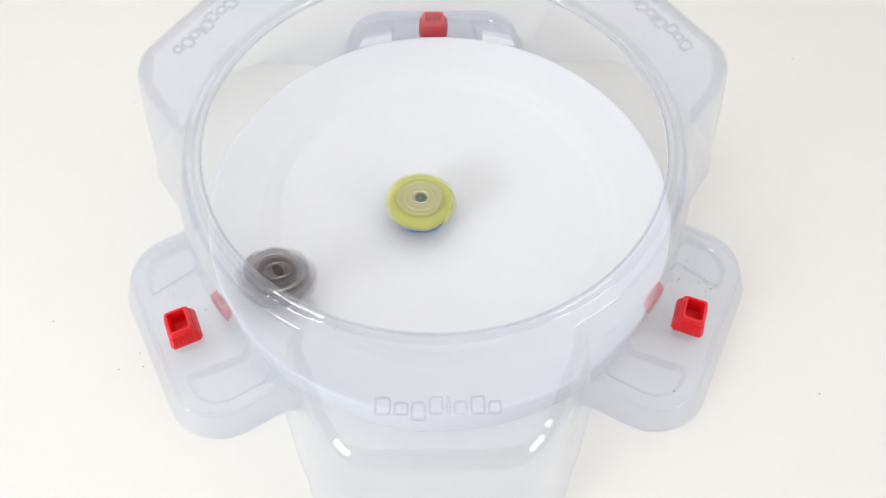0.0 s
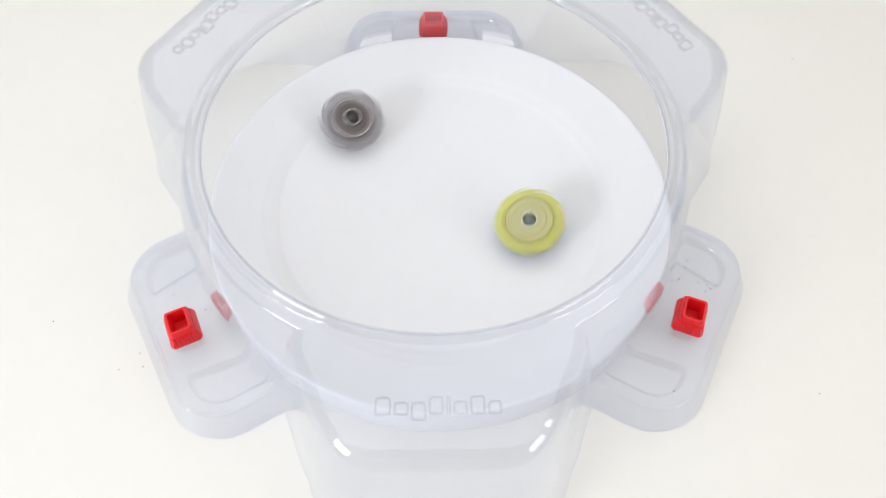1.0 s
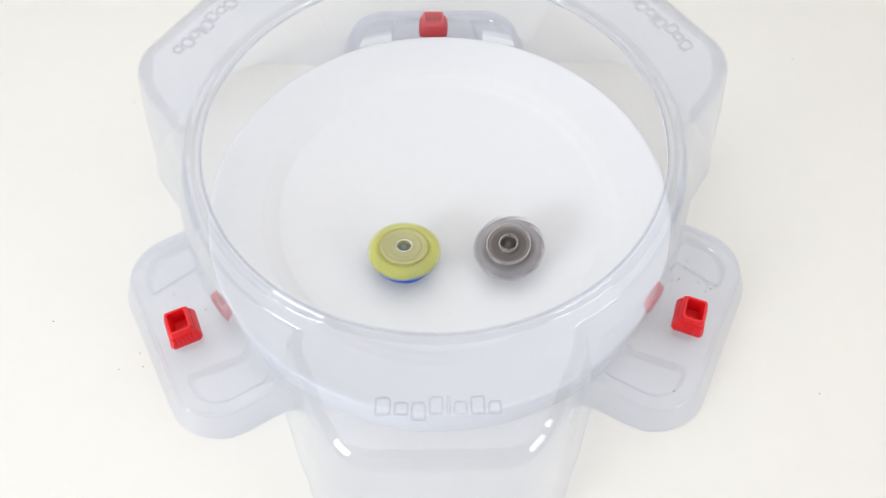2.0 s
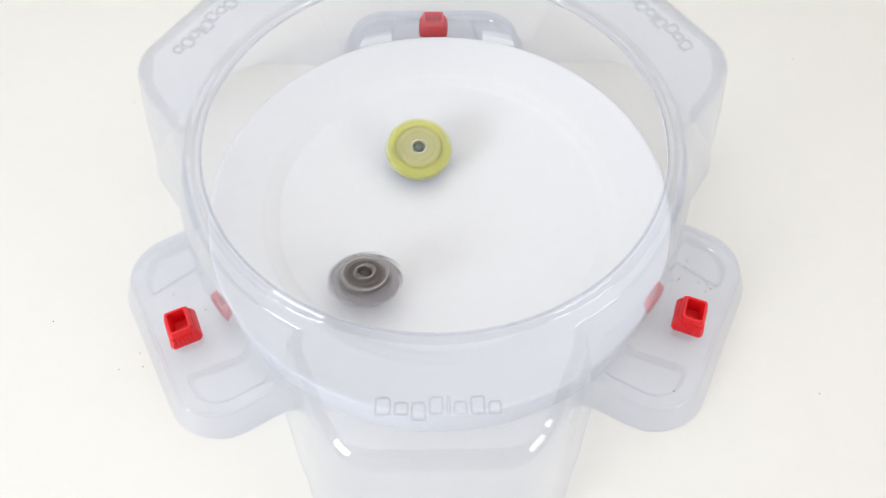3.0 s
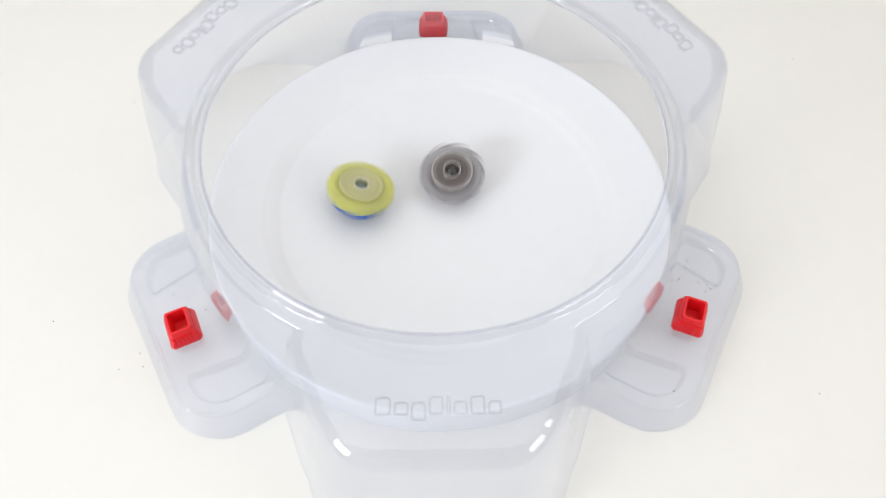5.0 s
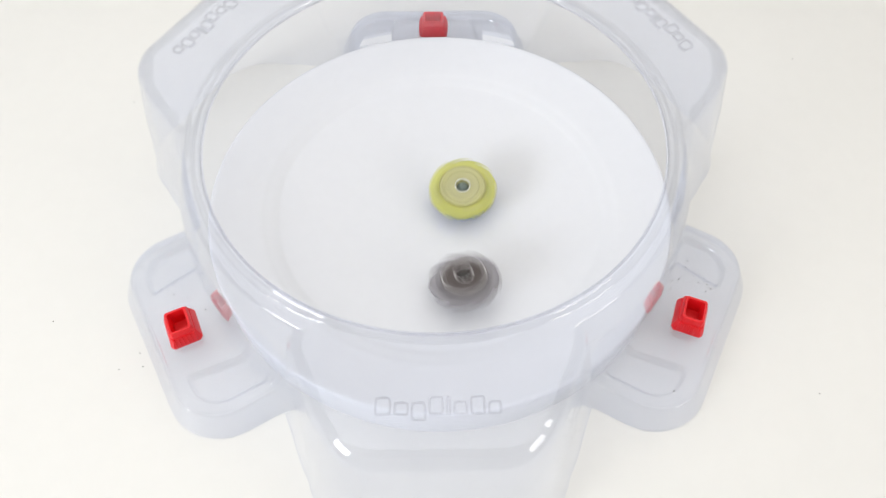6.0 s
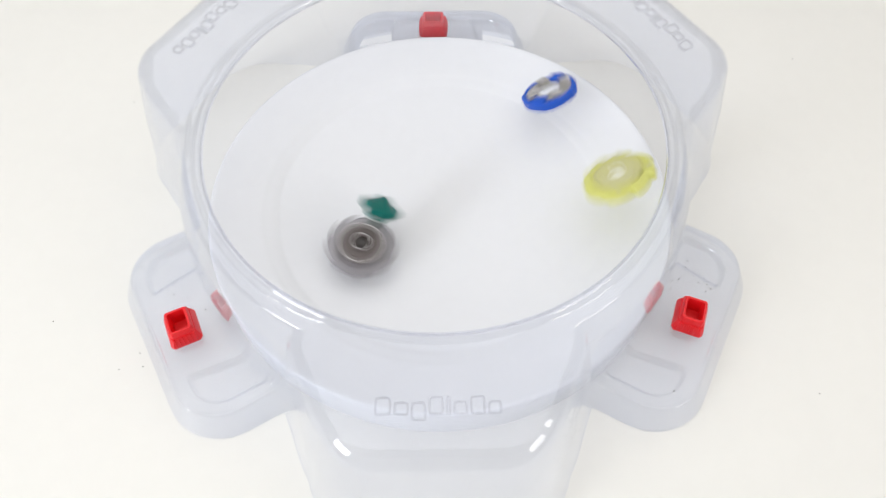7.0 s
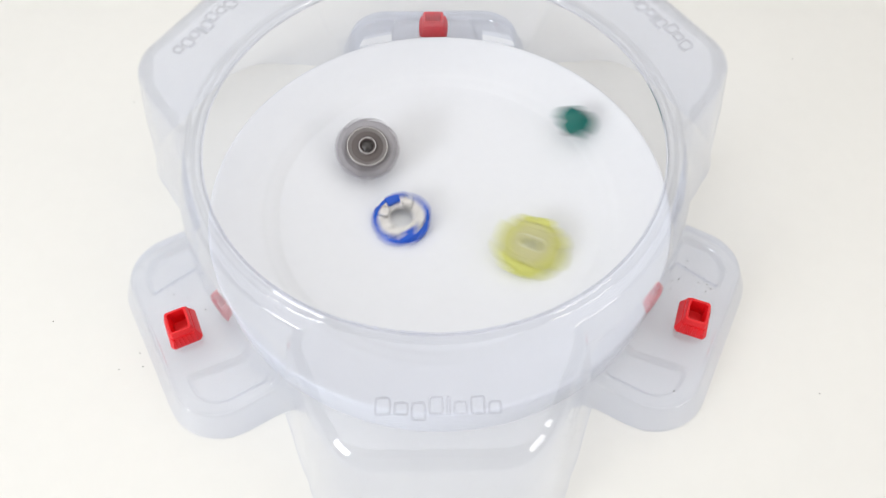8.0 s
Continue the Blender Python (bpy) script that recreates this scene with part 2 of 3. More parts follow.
def stadium_cover():
    seg, inner, outer = 900, np.arange(0.1438, 0.1700, 0.0007), 84
    th = np.arange(seg) * 2 * math.pi / seg
    probe = np.arange(0.1702, 0.262, 0.0002)
    PR, PT = np.meshgrid(probe, th, indexing="ij")
    above = cover_height(PR, PT) > 0.0002
    foot = np.array([probe[max(2, np.flatnonzero(above[:, j]).max(initial=2))] for j in range(seg)])
    foot = (np.roll(foot, 1) + 2 * foot + np.roll(foot, -1)) / 4
    u = (np.arange(outer) + 1) / outer
    R = np.concatenate([np.repeat(inner[:, None], seg, 1), 0.1698 + u[:, None] * (foot[None, :] - 0.1698)])
    rs = R
    T = np.repeat(th[None, :], len(R), 0)
    Z = cover_height(R, T)
    Z[-1] = 0.0
    co = np.stack([R * np.cos(T), R * np.sin(T), Z + 0.0006], -1).reshape(-1, 3)
    faces = []
    for i in range(len(rs) - 1):
        for j in range(seg):
            k = (j + 1) % seg
            faces.append((i * seg + j, (i + 1) * seg + j, (i + 1) * seg + k, i * seg + k))
    used = np.unique(np.array(faces).ravel())
    back = -np.ones(len(co), int)
    back[used] = np.arange(len(used))
    me = bpy.data.meshes.new("shell")
    me.from_pydata(co[used].tolist(), [], back[np.array(faces)].tolist())
    me.materials.append(COVER)
    me.shade_smooth()
    cover = tagged(new("stadium_cover"), "clear formed plastic stadium cover with three tall lobes on the table", "toy stadium")
    cover.rotation_euler = (0, 0, radians(TURN))
    shell = new("shell", me)
    shell.parent = cover
    sol = shell.modifiers.new("thickness", "SOLIDIFY")
    sol.thickness, sol.offset = 0.0009, 1.0
    # rolled bead on the rim
    bead = []
    for k in range(10):
        a = 2 * math.pi * k / 10
        bead.append((0.1440 + 0.0008 * math.cos(a), 0.1020 + 0.0008 * math.sin(a)))
    part("rim_bead", lathe(bead, 240, closed=True), EDGE, cover, "thicker trimmed rim edge")
    # raised mark on each lobe: eight plain bars
    widths = [0.0082, 0.0072, 0.0074, 0.0074, 0.0024, 0.0070, 0.0074, 0.0068]
    tall = [(0, 1), (0, 0.72), (-0.3, 0.72), (0, 1), (0, 1), (0, 0.72), (0, 1), (0, 0.72)]
    for k in range(3):
        c = radians(-90 + 120 * k)
        s = -0.0313
        for w, (lo, hi) in zip(widths, tall):
            bm = bmesh.new()
            a0, a1 = 0.1865 - 0.0096 * hi, 0.1865 - 0.0096 * lo
            ha, hb, n = (a1 - a0) / 2, w / 2, 28
            rings = []
            for inset, z in ((-0.0002, -0.0006), (0.0003, 0.0011), (0.0007, 0.0011), (0.0012, -0.0006)):
                ring = []
                for q in range(n):
                    ca, sa = math.cos(2 * math.pi * q / n), math.sin(2 * math.pi * q / n)
                    ring.append(bm.verts.new((a0 + ha + max(0.0001, ha - inset) * math.copysign(abs(ca) ** 0.45, ca), s + hb + max(0.0001, hb - inset) * math.copysign(abs(sa) ** 0.45, sa), z)))
                rings.append(ring)
            for low, up in zip(rings, rings[1:] + rings[:1]):
                for q in range(n):
                    bm.faces.new((low[q], low[(q + 1) % n], up[(q + 1) % n], up[q]))
            bmesh.ops.recalc_face_normals(bm, faces=bm.faces)
            for v in bm.verts:
                v.co.z += float(cover_height(np.array([math.hypot(v.co.x, v.co.y)]), np.array([c + math.atan2(v.co.y, v.co.x)]))[0]) + 0.0012
            bmesh.ops.rotate(bm, verts=bm.verts, matrix=Matrix.Rotation(c, 3, "Z"))
            part("raised_bar", bm, MARK, cover)
            s += w + 0.00115


def clip_mesh():
    bm = bmesh.new()
    rows = [(0.0106, 0.0116, 0.0), (0.0110, 0.0120, 0.001), (0.0108, 0.0118, 0.003), (0.0089, 0.0098, 0.0088), (0.0083, 0.0092, 0.0089), (0.0078, 0.0087, 0.0130), (0.0073, 0.0082, 0.0138), (0.0060, 0.0069, 0.0138), (0.0056, 0.0065, 0.0132), (0.0050, 0.0060, 0.002), (0.0, 0.0, 0.002)]
    rings = []
    n = 9
    for hx, hy, z in rows:
        ring = []
        for k in range(4):
            ca, sa = [(1, 0), (0, 1), (-1, 0), (0, -1)][k]
            for i in range(n):
                u = -1 + 2 * (i + 0.5) / n
                # walls one after the other, with the corners cut
                p = Vector((1, u * 0.93)) if k % 2 == 0 else Vector((1, u * 0.93))
                x, y = p.x * ca - p.y * sa, p.x * sa + p.y * ca
                ring.append(bm.verts.new((x * hx * 0.93, y * hy, z)))
        rings.append(ring)
    for a, b in zip(rings, rings[1:]):
        for k in range(4 * n):
            j = (k + 1) % (4 * n)
            bm.faces.new((a[k], a[j], b[j], b[k]))
    bmesh.ops.remove_doubles(bm, verts=bm.verts, dist=1e-6)
    bmesh.ops.recalc_face_normals(bm, faces=bm.faces)
    return bm


def clip():
    c = tagged(new("clip"), "red ribbed hollow plastic clip on the clear shelf", "clip", "clips on the shelves")
    part("body", clip_mesh(), RED, c)
    for side in (-1, 1):
        for i in range(6):
            bm = bmesh.new()
            m = Matrix.Translation((-0.0064 + 0.00256 * i, side * 0.0109, 0.0058)) @ Matrix.Rotation(side * radians(18), 4, "X")
            add_box(bm, (-0.0006, -0.0008, -0.0034), (0.0006, 0.0008, 0.0034), 0.0003, m)
            part("rib", bm, RED, c)
    return c


def clips():
    made = []
    first = clip()
    for k in range(3):
        a = radians(90 + 120 * k + TURN + (0, 0.8, 0)[k])
        m = Matrix.Translation(((0.1875, 0.1925, 0.1915)[k] * math.cos(a), (0.1875, 0.1925, 0.1915)[k] * math.sin(a), SHELF_Z + 0.0014)) @ Matrix.Rotation(a + radians([-1.2, -6, 8][k]), 4, "Z")
        ob = first if k == 0 else copy_thing(first, m)
        ob.matrix_basis = m
        made.append((ob, m))
    return made


# ---- tops ----
def tooth(n, depth):
    def f(a, r, z):
        u = (a * n / (2 * math.pi)) % 1.0
        return r * (1 - depth * (u ** 2 if r > 0.02 else 0))
    return f


def grey_top():
    t = tagged(new("spinning_top"), "smoky grey translucent plastic spinning top with a dark hub", "spinning top")
    t.scale = (0.96, 0.96, 0.96)
    part("tip", lathe([(0, 0), (0.002, 0.0003), (0.004, 0.002), (0.006, 0.006), (0.0105, 0.0085), (0.011, 0.012), (0, 0.012)], 48), DARK_SMOKE, t)
    part("lower_ring", lathe([(0.006, 0.012), (0.016, 0.0115), (0.0185, 0.013), (0.0185, 0.0157), (0.006, 0.0157)], 72, closed=True), SMOKE, t)
    part("blade_ring", lathe([(0.0145, 0.0162), (0.0225, 0.0160), (0.0252, 0.0172), (0.0256, 0.0190), (0.0243, 0.0208), (0.0200, 0.0222), (0.0180, 0.0215), (0.0145, 0.0215)], 96, tooth(8, 0.12), closed=True), SMOKE, t, "pale smoky translucent blade ring")
    part("hub", lathe([(0.0, 0.0160), (0.0163, 0.0217), (0.0165, 0.0236), (0.0155, 0.0244), (0.0135, 0.0236), (0.0122, 0.0234), (0, 0.0234)], 96), MID_SMOKE, t)
    part("inner_disc", lathe([(0, 0.0232), (0.0122, 0.0232), (0.0122, 0.0240), (0.0105, 0.0243), (0.0085, 0.0243), (0, 0.0243)], 72), DARK_SMOKE, t, "dark brown-grey inner disc")
    part("collar", lathe([(0.0045, 0.0240), (0.0078, 0.0241), (0.0080, 0.0252), (0.0070, 0.0260), (0.0058, 0.0260), (0.0050, 0.0250)], 64, closed=True), DARK_SMOKE, t)
    part("boss", lathe([(0, 0.0269), (0.0012, 0.0268), (0.0024, 0.0263), (0.0036, 0.0255), (0.0046, 0.0246), (0.0048, 0.0243), (0, 0.0242)], 48), BLACK, t, "dark glossy boss")
    part("edge_line", lathe([(0.0151, 0.0243), (0.0154, 0.0246), (0.0157, 0.0243), (0.0154, 0.0240)], 96, closed=True), PEARL, t, "pale edge line")
    part("collar_line", lathe([(0.0061, 0.0260), (0.0064, 0.0263), (0.0067, 0.0260), (0.0064, 0.0258)], 64, closed=True), PEARL, t, "pale edge line")
    return t


BLADE_UP, DISC_UP, BIT_UP = 0.0205, 0.0145, 0.0085


def yellow_blade():
    t = tagged(new("spinner_wheel"), "translucent yellow toothed plastic blade of a spinning top", "spinning top part")
    z = BLADE_UP
    p = lambda rows: [(r, q - z) for r, q in rows]
    part("blade_ring", lathe(p([(0.0130, 0.0172), (0.0228, 0.0162), (0.0248, 0.0170), (0.0252, 0.0196), (0.0246, 0.0222), (0.0205, 0.0240), (0.0175, 0.0234), (0.0130, 0.0225)]), 120, tooth(8, 0.12), closed=True), YELLOW, t)
    part("inner_disc", lathe(p([(0.0048, 0.0215), (0.0160, 0.0222), (0.0163, 0.0243), (0.0150, 0.0250), (0.0135, 0.0243), (0.0122, 0.0242), (0.0116, 0.0249), (0.0108, 0.0250), (0.0090, 0.0243), (0.0062, 0.0251), (0.0050, 0.0244)]), 96, closed=True), PALE, t, "paler dished inner disc")
    # white ring puts the sparkles round the boss into the colour
    part("boss_ring", lathe(p([(0.0050, 0.0246), (0.0052, 0.0252), (0.0056, 0.0251), (0.0056, 0.0246)]), 64, closed=True), WHITE, t, "thin ring round the boss, painted white for its sparkles")
    part("groove", lathe(p([(0.0164, 0.0236), (0.0168, 0.0242), (0.0172, 0.0242), (0.0172, 0.0234)]), 96, closed=True), OCHRE, t, "darker olive seam")
    for k in range(4):
        a = radians(90 * k + 20)
        bm = bmesh.new()
        add_box(bm, (0.0185, -0.0016, 0.0236 - z), (0.0222, 0.0016, 0.0246 - z), 0.0004, Matrix.Rotation(a, 4, "Z"))
        part("rib", bm, PALE, t)
    return t


def blue_disc():
    t = tagged(new("weight_wheel"), "blue plastic ring with a bright metal disc inside", "spinning top part")
    t.scale = (0.92, 0.92, 0.97)
    z = DISC_UP
    p = lambda rows: [(r, q - z) for r, q in rows]
    part("ring", lathe(p([(0.0190, 0.0096), (0.0216, 0.0086), (0.0230, 0.0098), (0.0234, 0.0150), (0.0220, 0.0162), (0.0190, 0.0160)]), 96, tooth(5, 0.06), closed=True), BLUE, t)
    part("metal_disc", lathe(p([(0.0095, 0.0125), (0.0192, 0.0120), (0.0192, 0.0158), (0.0150, 0.0160), (0.0095, 0.0163)]), 72, closed=True), STEEL, t, "bright cast metal inner disc")
    for k in range(4):
        bm = bmesh.new()
        add_box(bm, (0.0105, -0.0045, 0.0158 - z), (0.0185, 0.0045, 0.0188 - z), 0.0012, Matrix.Rotation(radians(45 + 90 * k), 4, "Z"))
        part("lug", bm, STEEL, t)
    for k in range(2):
        bm = bmesh.new()
        add_box(bm, (0.0135, -0.0055, 0.0150 - z), (0.0215, 0.0055, 0.0182 - z), 0.0008, Matrix.Rotation(radians(180 * k), 4, "Z"))
        part("tab", bm, BLUE, t)
    return t


def green_bit():
    t = tagged(new("driver_wheel"), "dark green clear plastic driver tip with a white washer", "spinning top part")
    z = BIT_UP

    def gear(a, r, q):
        return r * (1 - (0.20 if math.sin(3 * a) > 0.75 and r > 0.0105 else 0))

    p = lambda rows: [(r, q - z) for r, q in rows]
    part("driver", lathe(p([(0, 0), (0.002, 0.0003), (0.0045, 0.0015), (0.0065, 0.004), (0.0122, 0.006), (0.0143, 0.0072), (0.0143, 0.0108), (0.0124, 0.0120), (0.0095, 0.0125), (0.0090, 0.0158), (0, 0.0158)]), 72, gear), GREEN, t)
    part("washer", lathe(p([(0.0044, 0.0155), (0.0080, 0.0155), (0.0082, 0.0166), (0.0070, 0.0172), (0.0045, 0.0170)]), 48, closed=True), WHITE, t, "white washer")
    part("pin", lathe(p([(0, 0.0247), (0.0012, 0.0246), (0.0024, 0.0241), (0.0036, 0.0232), (0.0044, 0.0220), (0.0044, 0.0150), (0, 0.0150)]), 48), GLASSY, t, "glassy grey centre pin")
    return t


def crumbs():
    rng = random.Random(4)
    on_table = [(0.2755, 198.7), (0.241, 210.7), (0.28, 155.7), (0.358, 28.7), (0.2845, 331.2), (0.2255, 209.6), (0.2268, 212.2)]
    on_shelf = [(0.191, 203.5), (0.183, 205.5), (0.186, 207.2), (0.1955, 342.5), (0.1965, 338.5), (0.183, 346.0), (0.181, 343.2), (0.1740, 338.6), (0.1778, 339.4), (0.1739, 336.3), (0.1905, 340.1), (0.1996, 339.5), (0.1964, 340.1), (0.2062, 316.8), (0.1753, 210.0)]
    for i, (r, deg) in enumerate(on_table + on_shelf):
        x, y = r * math.cos(radians(deg)), r * math.sin(radians(deg))
        low = i < len(on_table)
        bm = bmesh.new()
        bmesh.ops.create_icosphere(bm, subdivisions=1, radius=0.0005 if low else 0.00055)
        for v in bm.verts:
            v.co *= rng.uniform(0.6, 1.2)
            v.co.z = max(v.co.z, -0.0004)
        ob = tagged(part("crumb", bm, CRUMB), "tiny dark crumb lying on the " + ("table" if low else "clear shelf"), "crumb", "crumbs")
        shelf_z = float(cover_height(np.array([r]), np.array([radians(deg - TURN)]))[0]) + 0.0018
        ob.location = (x, y, 0.0004 if low else shelf_z)


room()
table()
stadium_bowl()
stadium_cover()
clip_list = clips()
grey = grey_top()
blade, disc, bit = yellow_blade(), blue_disc(), green_bit()
crumbs()


# ---- movement ----
SPIN = 56  # degrees in a thirtieth of a second


def lean_at(rows, t):
    for (t0, a0, b0), (t1, a1, b1) in zip(rows, rows[1:]):
        if t <= t1:
            u = max(0, (t - t0) / (t1 - t0))
            u = u * u * (3 - 2 * u)
            return Vector((a0 + (a1 - a0) * u, b0 + (b1 - b0) * u))
    return Vector(rows[-1][1:])


def place_at(rows, t):
    """Smooth place between rows of (seconds, x, y)."""
    i = max(k for k in range(len(rows) - 1) if rows[k][0] <= t + 1e-6)
    q = [rows[max(0, min(len(rows) - 1, i + d))] for d in (-1, 0, 1, 2)]
    u = (t - q[1][0]) / (q[2][0] - q[1][0])
    out = []
    for c in (1, 2):
        m0 = (q[2][c] - q[0][c]) / max(1e-6, q[2][0] - q[0][0]) * (q[2][0] - q[1][0])
        m1 = (q[3][c] - q[1][c]) / max(1e-6, q[3][0] - q[1][0]) * (q[2][0] - q[1][0])
        out.append((2 * u ** 3 - 3 * u ** 2 + 1) * q[1][c] + (u ** 3 - 2 * u ** 2 + u) * m0 + (3 * u ** 2 - 2 * u ** 3) * q[2][c] + (u ** 3 - u ** 2) * m1)
    return out


def spin_pose(rows, leans, t, height):
    """Pose of a top that stands on its tip in the bowl: rows give the middle of its upper face."""
    x, y = place_at(rows, t)
    lx, ly = lean_at(leans, t)
    dx, dy = x - BOWL_AT[0], y - BOWL_AT[1]
    slope = 2 * 0.0225 / BOWL_R ** 2 * 1.3
    up = Vector((lx - dx * slope, ly - dy * slope, 1)).normalized()
    tx, ty = x - height * up.x, y - height * up.y
    r = math.hypot(tx - BOWL_AT[0], ty - BOWL_AT[1])
    turn = Vector((0, 0, 1)).rotation_difference(up).to_matrix().to_4x4()
    return Matrix.Translation((tx, ty, bowl_z(r) + 0.0004)) @ turn @ Matrix.Rotation(radians(SPIN * t * FPS), 4, "Z")


def motions():
    grey_rows = [
        (0.00, -0.1003, -0.0727), (0.10, -0.0799, -0.0622), (0.20, -0.0539, -0.0405), (0.30, -0.0837, -0.0354), (0.40, -0.1065, -0.0199),
        (0.50, -0.0857, -0.0038), (0.60, -0.0564, 0.0128), (0.70, -0.0239, 0.0260), (0.80, -0.0494, 0.0430), (0.90, -0.0681, 0.0543),
        (1.00, -0.0636, 0.0660), (1.10, -0.0465, 0.0770), (1.20, -0.0249, 0.0840), (1.30, -0.0028, 0.0828), (1.40, 0.0168, 0.0705), (1.50, 0.0328, 0.0523),
        (1.60, 0.0442, 0.0285), (1.70, 0.0484, 0.0035), (2.00, 0.0497, -0.0442), (2.30, 0.0283, -0.0623), (2.55, 0.0039, -0.0504), (2.80, -0.0221, -0.0431),
        (2.90, -0.0352, -0.0556), (3.00, -0.0457, -0.0687), (3.10, -0.0523, -0.0757), (3.20, -0.0582, -0.0761), (3.30, -0.0640, -0.0700),
        (3.40, -0.0689, -0.0604)] + [
        (3.50, -0.0729, -0.0480), (3.60, -0.0767, -0.0303), (3.70, -0.0808, -0.0104), (3.80, -0.0820, 0.0084), (3.90, -0.0820, 0.0240),
        (4.00, -0.0755, 0.0340), (4.10, -0.0611, 0.0383), (4.20, -0.0382, 0.0460), (4.30, -0.0179, 0.0564), (4.40, -0.0034, 0.0671), (4.50, 0.0090, 0.0747),
        (4.60, 0.0137, 0.0794), (4.70, 0.0129, 0.0662), (5.00, 0.0118, 0.0213), (5.25, -0.0021, -0.0288), (5.50, -0.0126, -0.0716), (5.65, -0.0067, -0.0872),
        (5.80, 0.0051, -0.0904), (5.90, 0.0174, -0.0904), (6.00, 0.0191, -0.0685), (6.10, 0.0035, -0.0440), (6.20, -0.0240, -0.0298),
        (6.30, -0.0485, -0.0196), (6.40, -0.0709, -0.0117), (6.50, -0.0868, -0.0134), (6.60, -0.0862, -0.0249), (6.70, -0.0617, -0.0294),
        (6.80, -0.0685, -0.0313)] + [
        (6.90, -0.0659, -0.0431), (7.00, -0.0496, -0.0438), (7.10, -0.0328, -0.0593), (7.20, -0.0334, -0.0481), (7.30, -0.0541, -0.0243),
        (7.40, -0.0657, -0.0060), (7.50, -0.0744, 0.0077), (7.60, -0.0732, 0.0225), (7.70, -0.0708, 0.0325), (7.80, -0.0498, 0.0401),
        (7.90, -0.0528, 0.0476), (8.00, -0.0511, 0.0411)]
    yellow_rows = [
        (0.00, -0.0108, -0.0038), (0.10, -0.0213, -0.0059), (0.20, -0.0205, -0.0095), (0.30, 0.0416, 0.0176), (0.40, 0.0914, 0.0487), (0.50, 0.1016, 0.0651),
        (0.60, 0.0739, 0.0543), (0.70, 0.0287, 0.0384), (0.80, 0.0459, 0.0119), (0.90, 0.0615, -0.0081), (1.00, 0.0651, -0.0244), (1.10, 0.0573, -0.0318),
        (1.20, 0.0405, -0.0336), (1.30, 0.0218, -0.0278), (1.40, 0.0041, -0.0215), (1.50, -0.0105, -0.0206), (1.60, -0.0179, -0.0228),
        (1.70, -0.0170, -0.0298), (2.00, -0.0209, -0.0461), (2.30, -0.0427, -0.0327), (2.55, -0.0442, -0.0082), (2.80, -0.0279, 0.0138),
        (2.90, -0.0211, 0.0326), (3.00, -0.0130, 0.0422), (3.10, -0.0054, 0.0433), (3.20, 0.0030, 0.0406), (3.30, 0.0083, 0.0359), (3.40, 0.0143, 0.0266)] + [
        (3.50, 0.0200, 0.0171), (3.60, 0.0266, 0.0062), (3.70, 0.0322, -0.0067), (3.80, 0.0347, -0.0175), (3.90, 0.0344, -0.0272), (4.00, 0.0307, -0.0359),
        (4.10, 0.0243, -0.0410), (4.20, 0.0153, -0.0440), (4.30, 0.0056, -0.0448), (4.40, -0.0055, -0.0432), (4.50, -0.0170, -0.0374),
        (4.60, -0.0276, -0.0281), (4.70, -0.0342, -0.0223), (5.00, -0.0531, 0.0062), (5.30, -0.0387, 0.0430), (5.55, -0.0030, 0.0459),
        (5.80, 0.0195, 0.0260), (5.90, 0.0209, 0.0167), (6.00, 0.0193, 0.0067), (6.10, 0.0178, 0.0021), (6.20, 0.0187, 0.0149), (6.30, 0.0128, 0.0140),
        (6.40, 0.0061, 0.0113), (6.50, -0.0017, 0.0080), (6.60, -0.0100, 0.0065), (6.70, -0.0165, 0.0036), (6.75, -0.0067, 0.0161)]
    grey_lean = [(0, 0, 0), (0.5, 0.1, 0.1), (0.9, 0.05, -0.25), (1.2, 0, -0.3), (1.7, 0, -0.25), (2.8, -0.15, 0.15), (3.2, 0, 0.05), (3.7, 0.05, -0.08), (4.4, 0, -0.28), (4.7, 0, -0.28), (5.8, 0, 0.05), (6.1, -0.12, 0.1), (6.5, 0, -0.05), (7.0, 0, -0.15), (7.2, -0.1, 0.12), (7.5, 0.1, -0.2), (8.0, 0, -0.3)]
    yellow_lean = [(0, 0, 0.03), (0.2, 0, 0.06), (0.4, 0, -0.05), (0.5, 0.05, 0.0), (0.9, -0.05, -0.26), (1.1, 0, -0.26), (1.3, -0.12, -0.08), (1.5, -0.2, 0.0), (1.7, -0.05, 0.1), (2.8, 0.05, -0.05), (3.1, 0, -0.24), (3.5, 0, -0.18), (3.8, -0.15, -0.06), (4.1, -0.2, 0.04), (4.5, 0.02, 0.24), (4.7, 0.1, 0.2), (5.8, 0.03, -0.22), (6.0, 0, -0.1), (6.2, 0, 0.03), (6.5, 0, 0.0), (6.75, 0, 0.0)]
    last = frame(8.0) - 1
    walk(grey, [(k / FPS, spin_pose(grey_rows, grey_lean, k / FPS, 0.0250)) for k in range(last + 1)])
    whole = [(k / FPS, spin_pose(yellow_rows, yellow_lean, k / FPS, 0.0250)) for k in range(int(6.72 * FPS) + 1)]

    def burst(rows):
        return [(t, pose(x, y, z, rx, ry) @ pose(0, 0, 0, 0, 0, rz + 30 + SPIN * 6.7 * FPS)) for t, x, y, z, rx, ry, rz in rows]

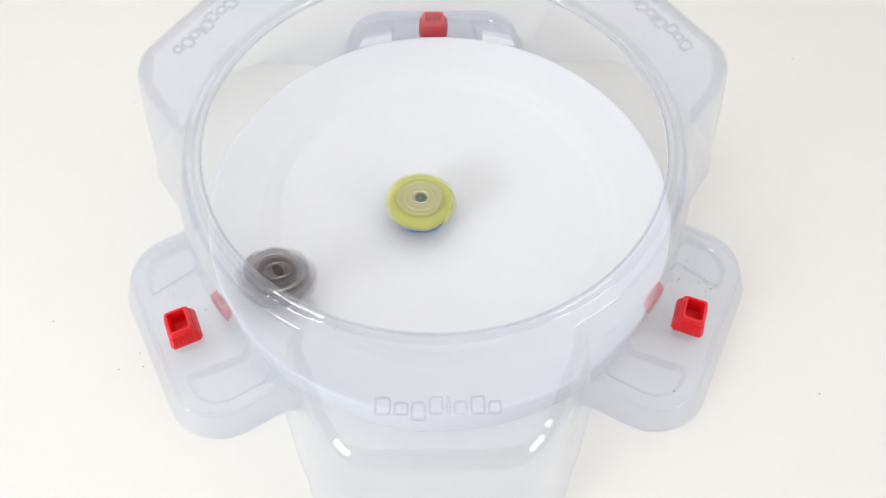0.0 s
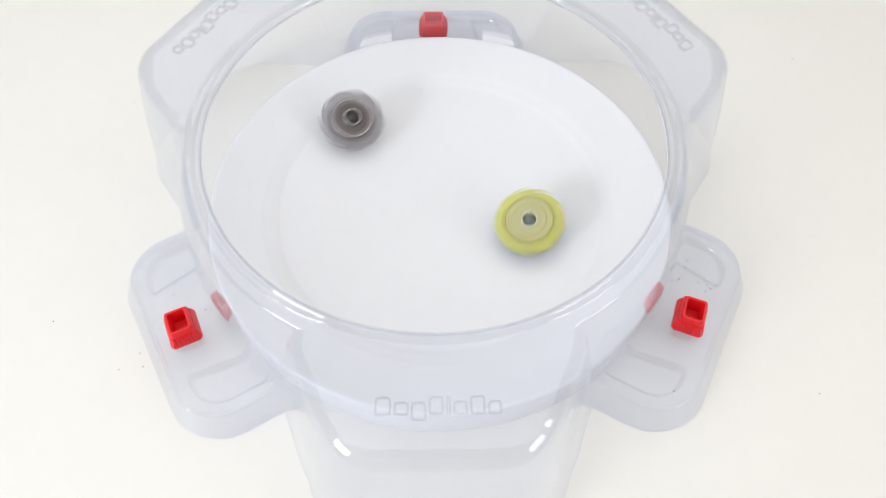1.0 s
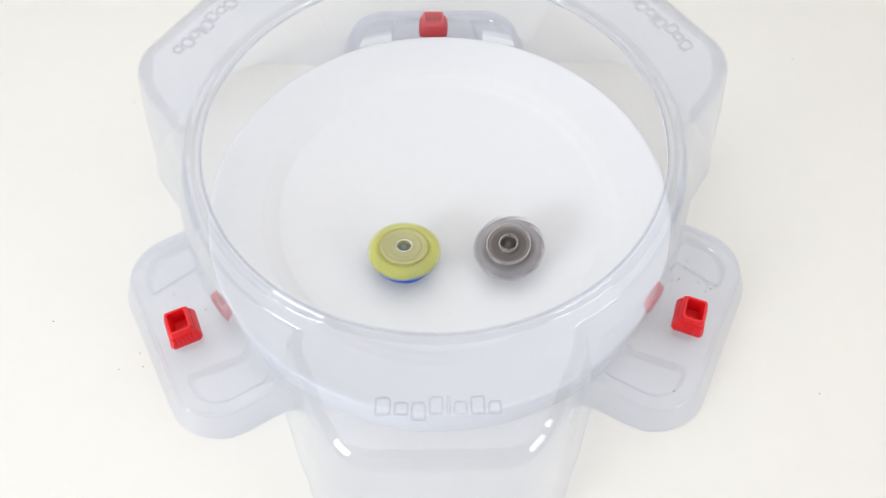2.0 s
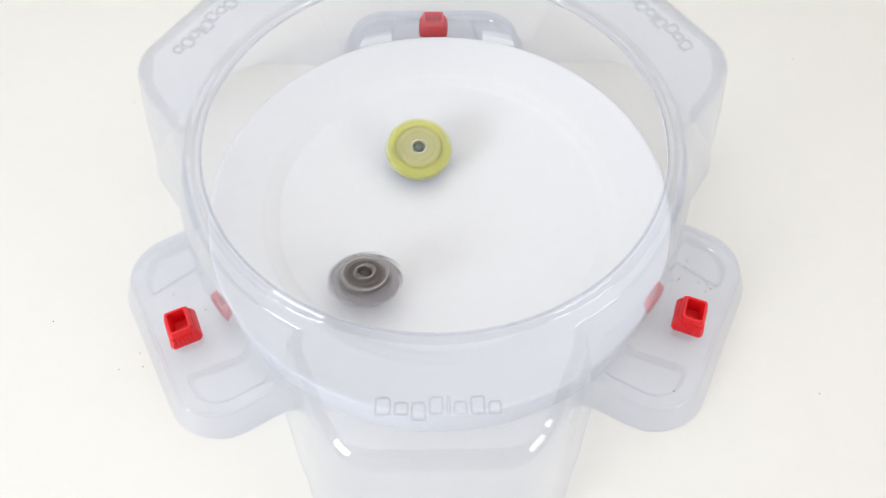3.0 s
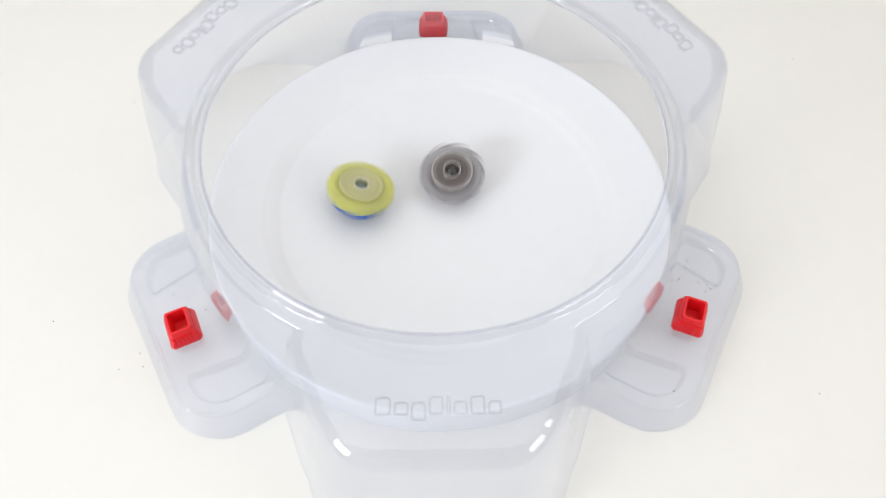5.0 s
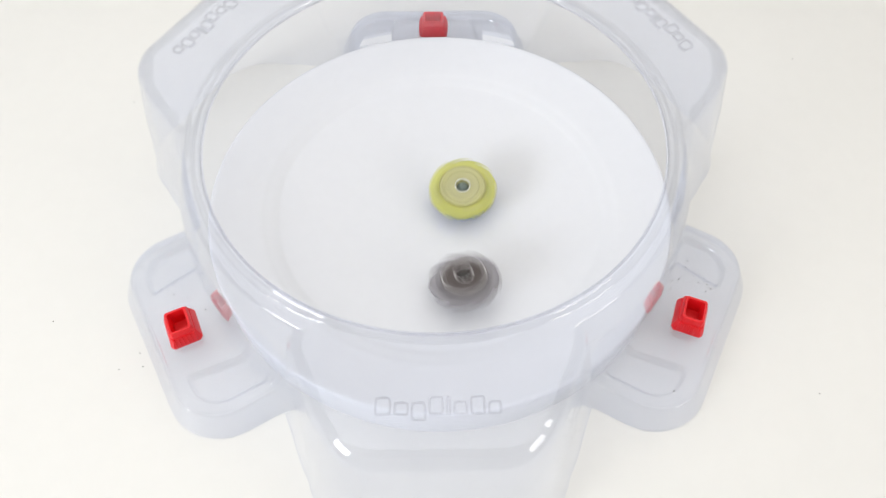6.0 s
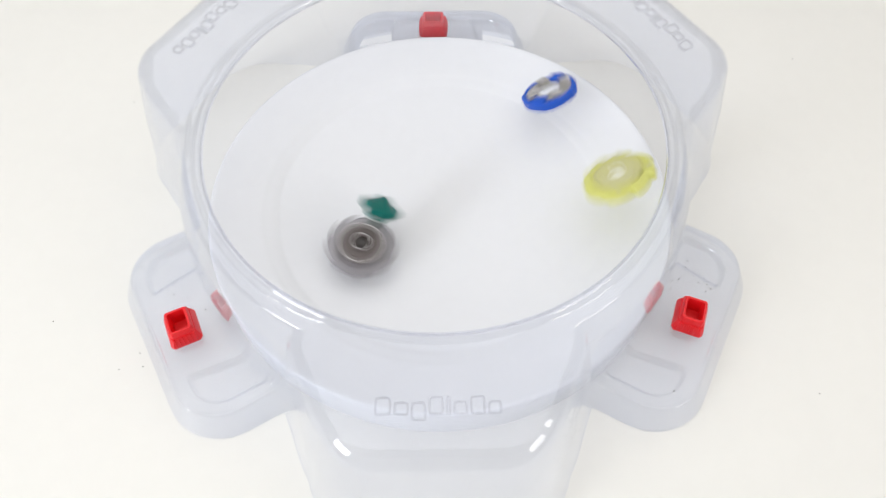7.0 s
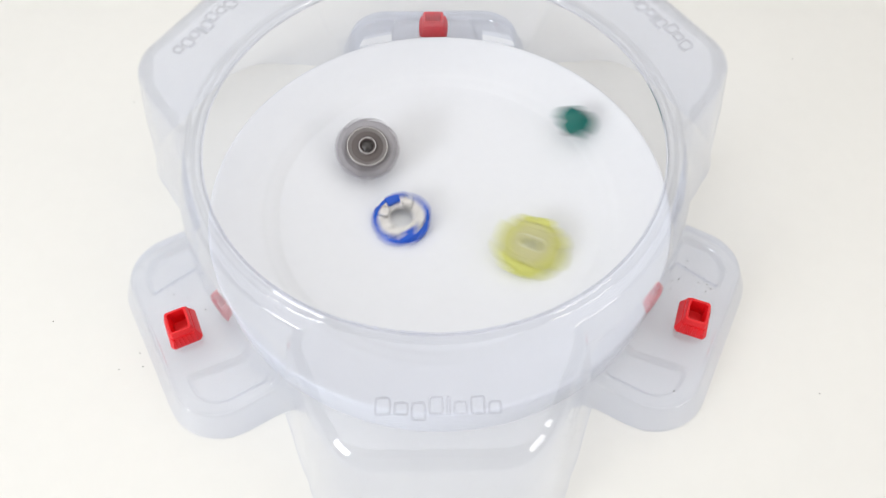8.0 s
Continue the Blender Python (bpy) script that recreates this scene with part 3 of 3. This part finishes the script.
    walk(blade, [(t, m @ pose(0, 0, BLADE_UP)) for t, m in whole] + burst([
        (6.8, 0.0146, 0.0337, 0.0365, 20, -15, 0), (6.9, 0.0775, 0.0293, 0.0509, -5, 15, 60), (7.0, 0.1251, -0.0057, 0.0583, -18, -25, 120),
        (7.1, 0.0518, -0.0501, 0.0699, -32, -15, 180), (7.2, 0.0853, -0.1029, 0.0707, 10, 20, 240), (7.3, 0.0933, -0.0724, 0.0522, 5, -45, 290),
        (7.4, 0.0489, -0.0347, 0.0585, 5, 10, 340), (7.5, 0.0068, -0.0337, 0.0566, -55, -19, 370), (7.6, -0.0277, -0.0527, 0.0489, -15, 8, 400),
        (7.7, -0.0396, -0.0457, 0.0440, -5, 20, 440), (7.8, -0.0304, -0.0043, 0.0265, 2, 14, 490), (7.9, 0.0161, -0.0214, 0.0261, -14, 8, 540),
        (8.0, 0.0673, -0.0364, 0.0183, 4, -4, 590)]))
    walk(disc, [(t, m @ pose(0, 0, DISC_UP)) for t, m in whole] + burst([
        (6.8, 0.0194, 0.0251, 0.0262, 10, 0, 0), (6.9, 0.0541, 0.0239, 0.0581, -5, -35, 60), (7.0, 0.0856, 0.0851, 0.0473, -18, -22, 120),
        (7.1, 0.0795, 0.0889, 0.0470, 5, -38, 170), (7.2, 0.0412, 0.0527, 0.0260, 22, -12, 210), (7.3, -0.0100, -0.0183, 0.0360, 20, 22, 250),
        (7.4, -0.0389, -0.0847, 0.0384, 0, 55, 290), (7.5, -0.0519, -0.1173, 0.0503, -56, 45, 330), (7.6, -0.0573, -0.0978, 0.0472, -54, 42, 370),
        (7.7, -0.0568, -0.0690, 0.0379, -50, 6, 400), (7.8, -0.0549, -0.0474, 0.0185, 22, 5, 440), (7.9, -0.0386, -0.0284, 0.0138, 8, 5, 480),
        (8.0, -0.0249, -0.0089, 0.0118, 4, -2, 530)]))
    walk(bit, [(t, m @ pose(0, 0, BIT_UP)) for t, m in whole] + burst([
        (6.8, 0.0220, 0.0126, 0.0179, 40, 20, 0), (6.9, 0.0358, 0.0189, 0.0207, 90, 20, 50), (7.0, -0.0385, -0.0190, 0.0374, 140, 30, 100),
        (7.1, -0.0462, 0.0978, 0.0354, 190, 40, 140), (7.2, -0.0244, 0.1471, 0.0542, 140, 50, 180), (7.3, 0.0061, 0.1033, 0.0443, 190, 40, 230),
        (7.4, 0.0296, 0.0506, 0.0231, 205, 20, 270), (7.5, 0.0296, 0.0696, 0.0230, 205, 10, 310), (7.6, 0.0107, 0.0940, 0.0248, 170, 10, 340),
        (7.7, -0.0096, 0.0965, 0.0253, 95, 10, 370), (7.8, -0.0264, 0.0726, 0.0225, 15, -18, 410), (7.9, 0.0462, 0.0838, 0.0263, 95, -10, 460),
        (8.0, 0.1067, 0.0688, 0.0321, 178, 10, 500)]))
    # one clip is knocked a little out of its seat
    ob, m = clip_list[2]
    moved = Matrix.Translation((0.0017, -0.0013, 0)) @ m
    walk(ob, [(0.0, m), (7.15, m), (7.3, moved), (8.0, moved)])


motions()
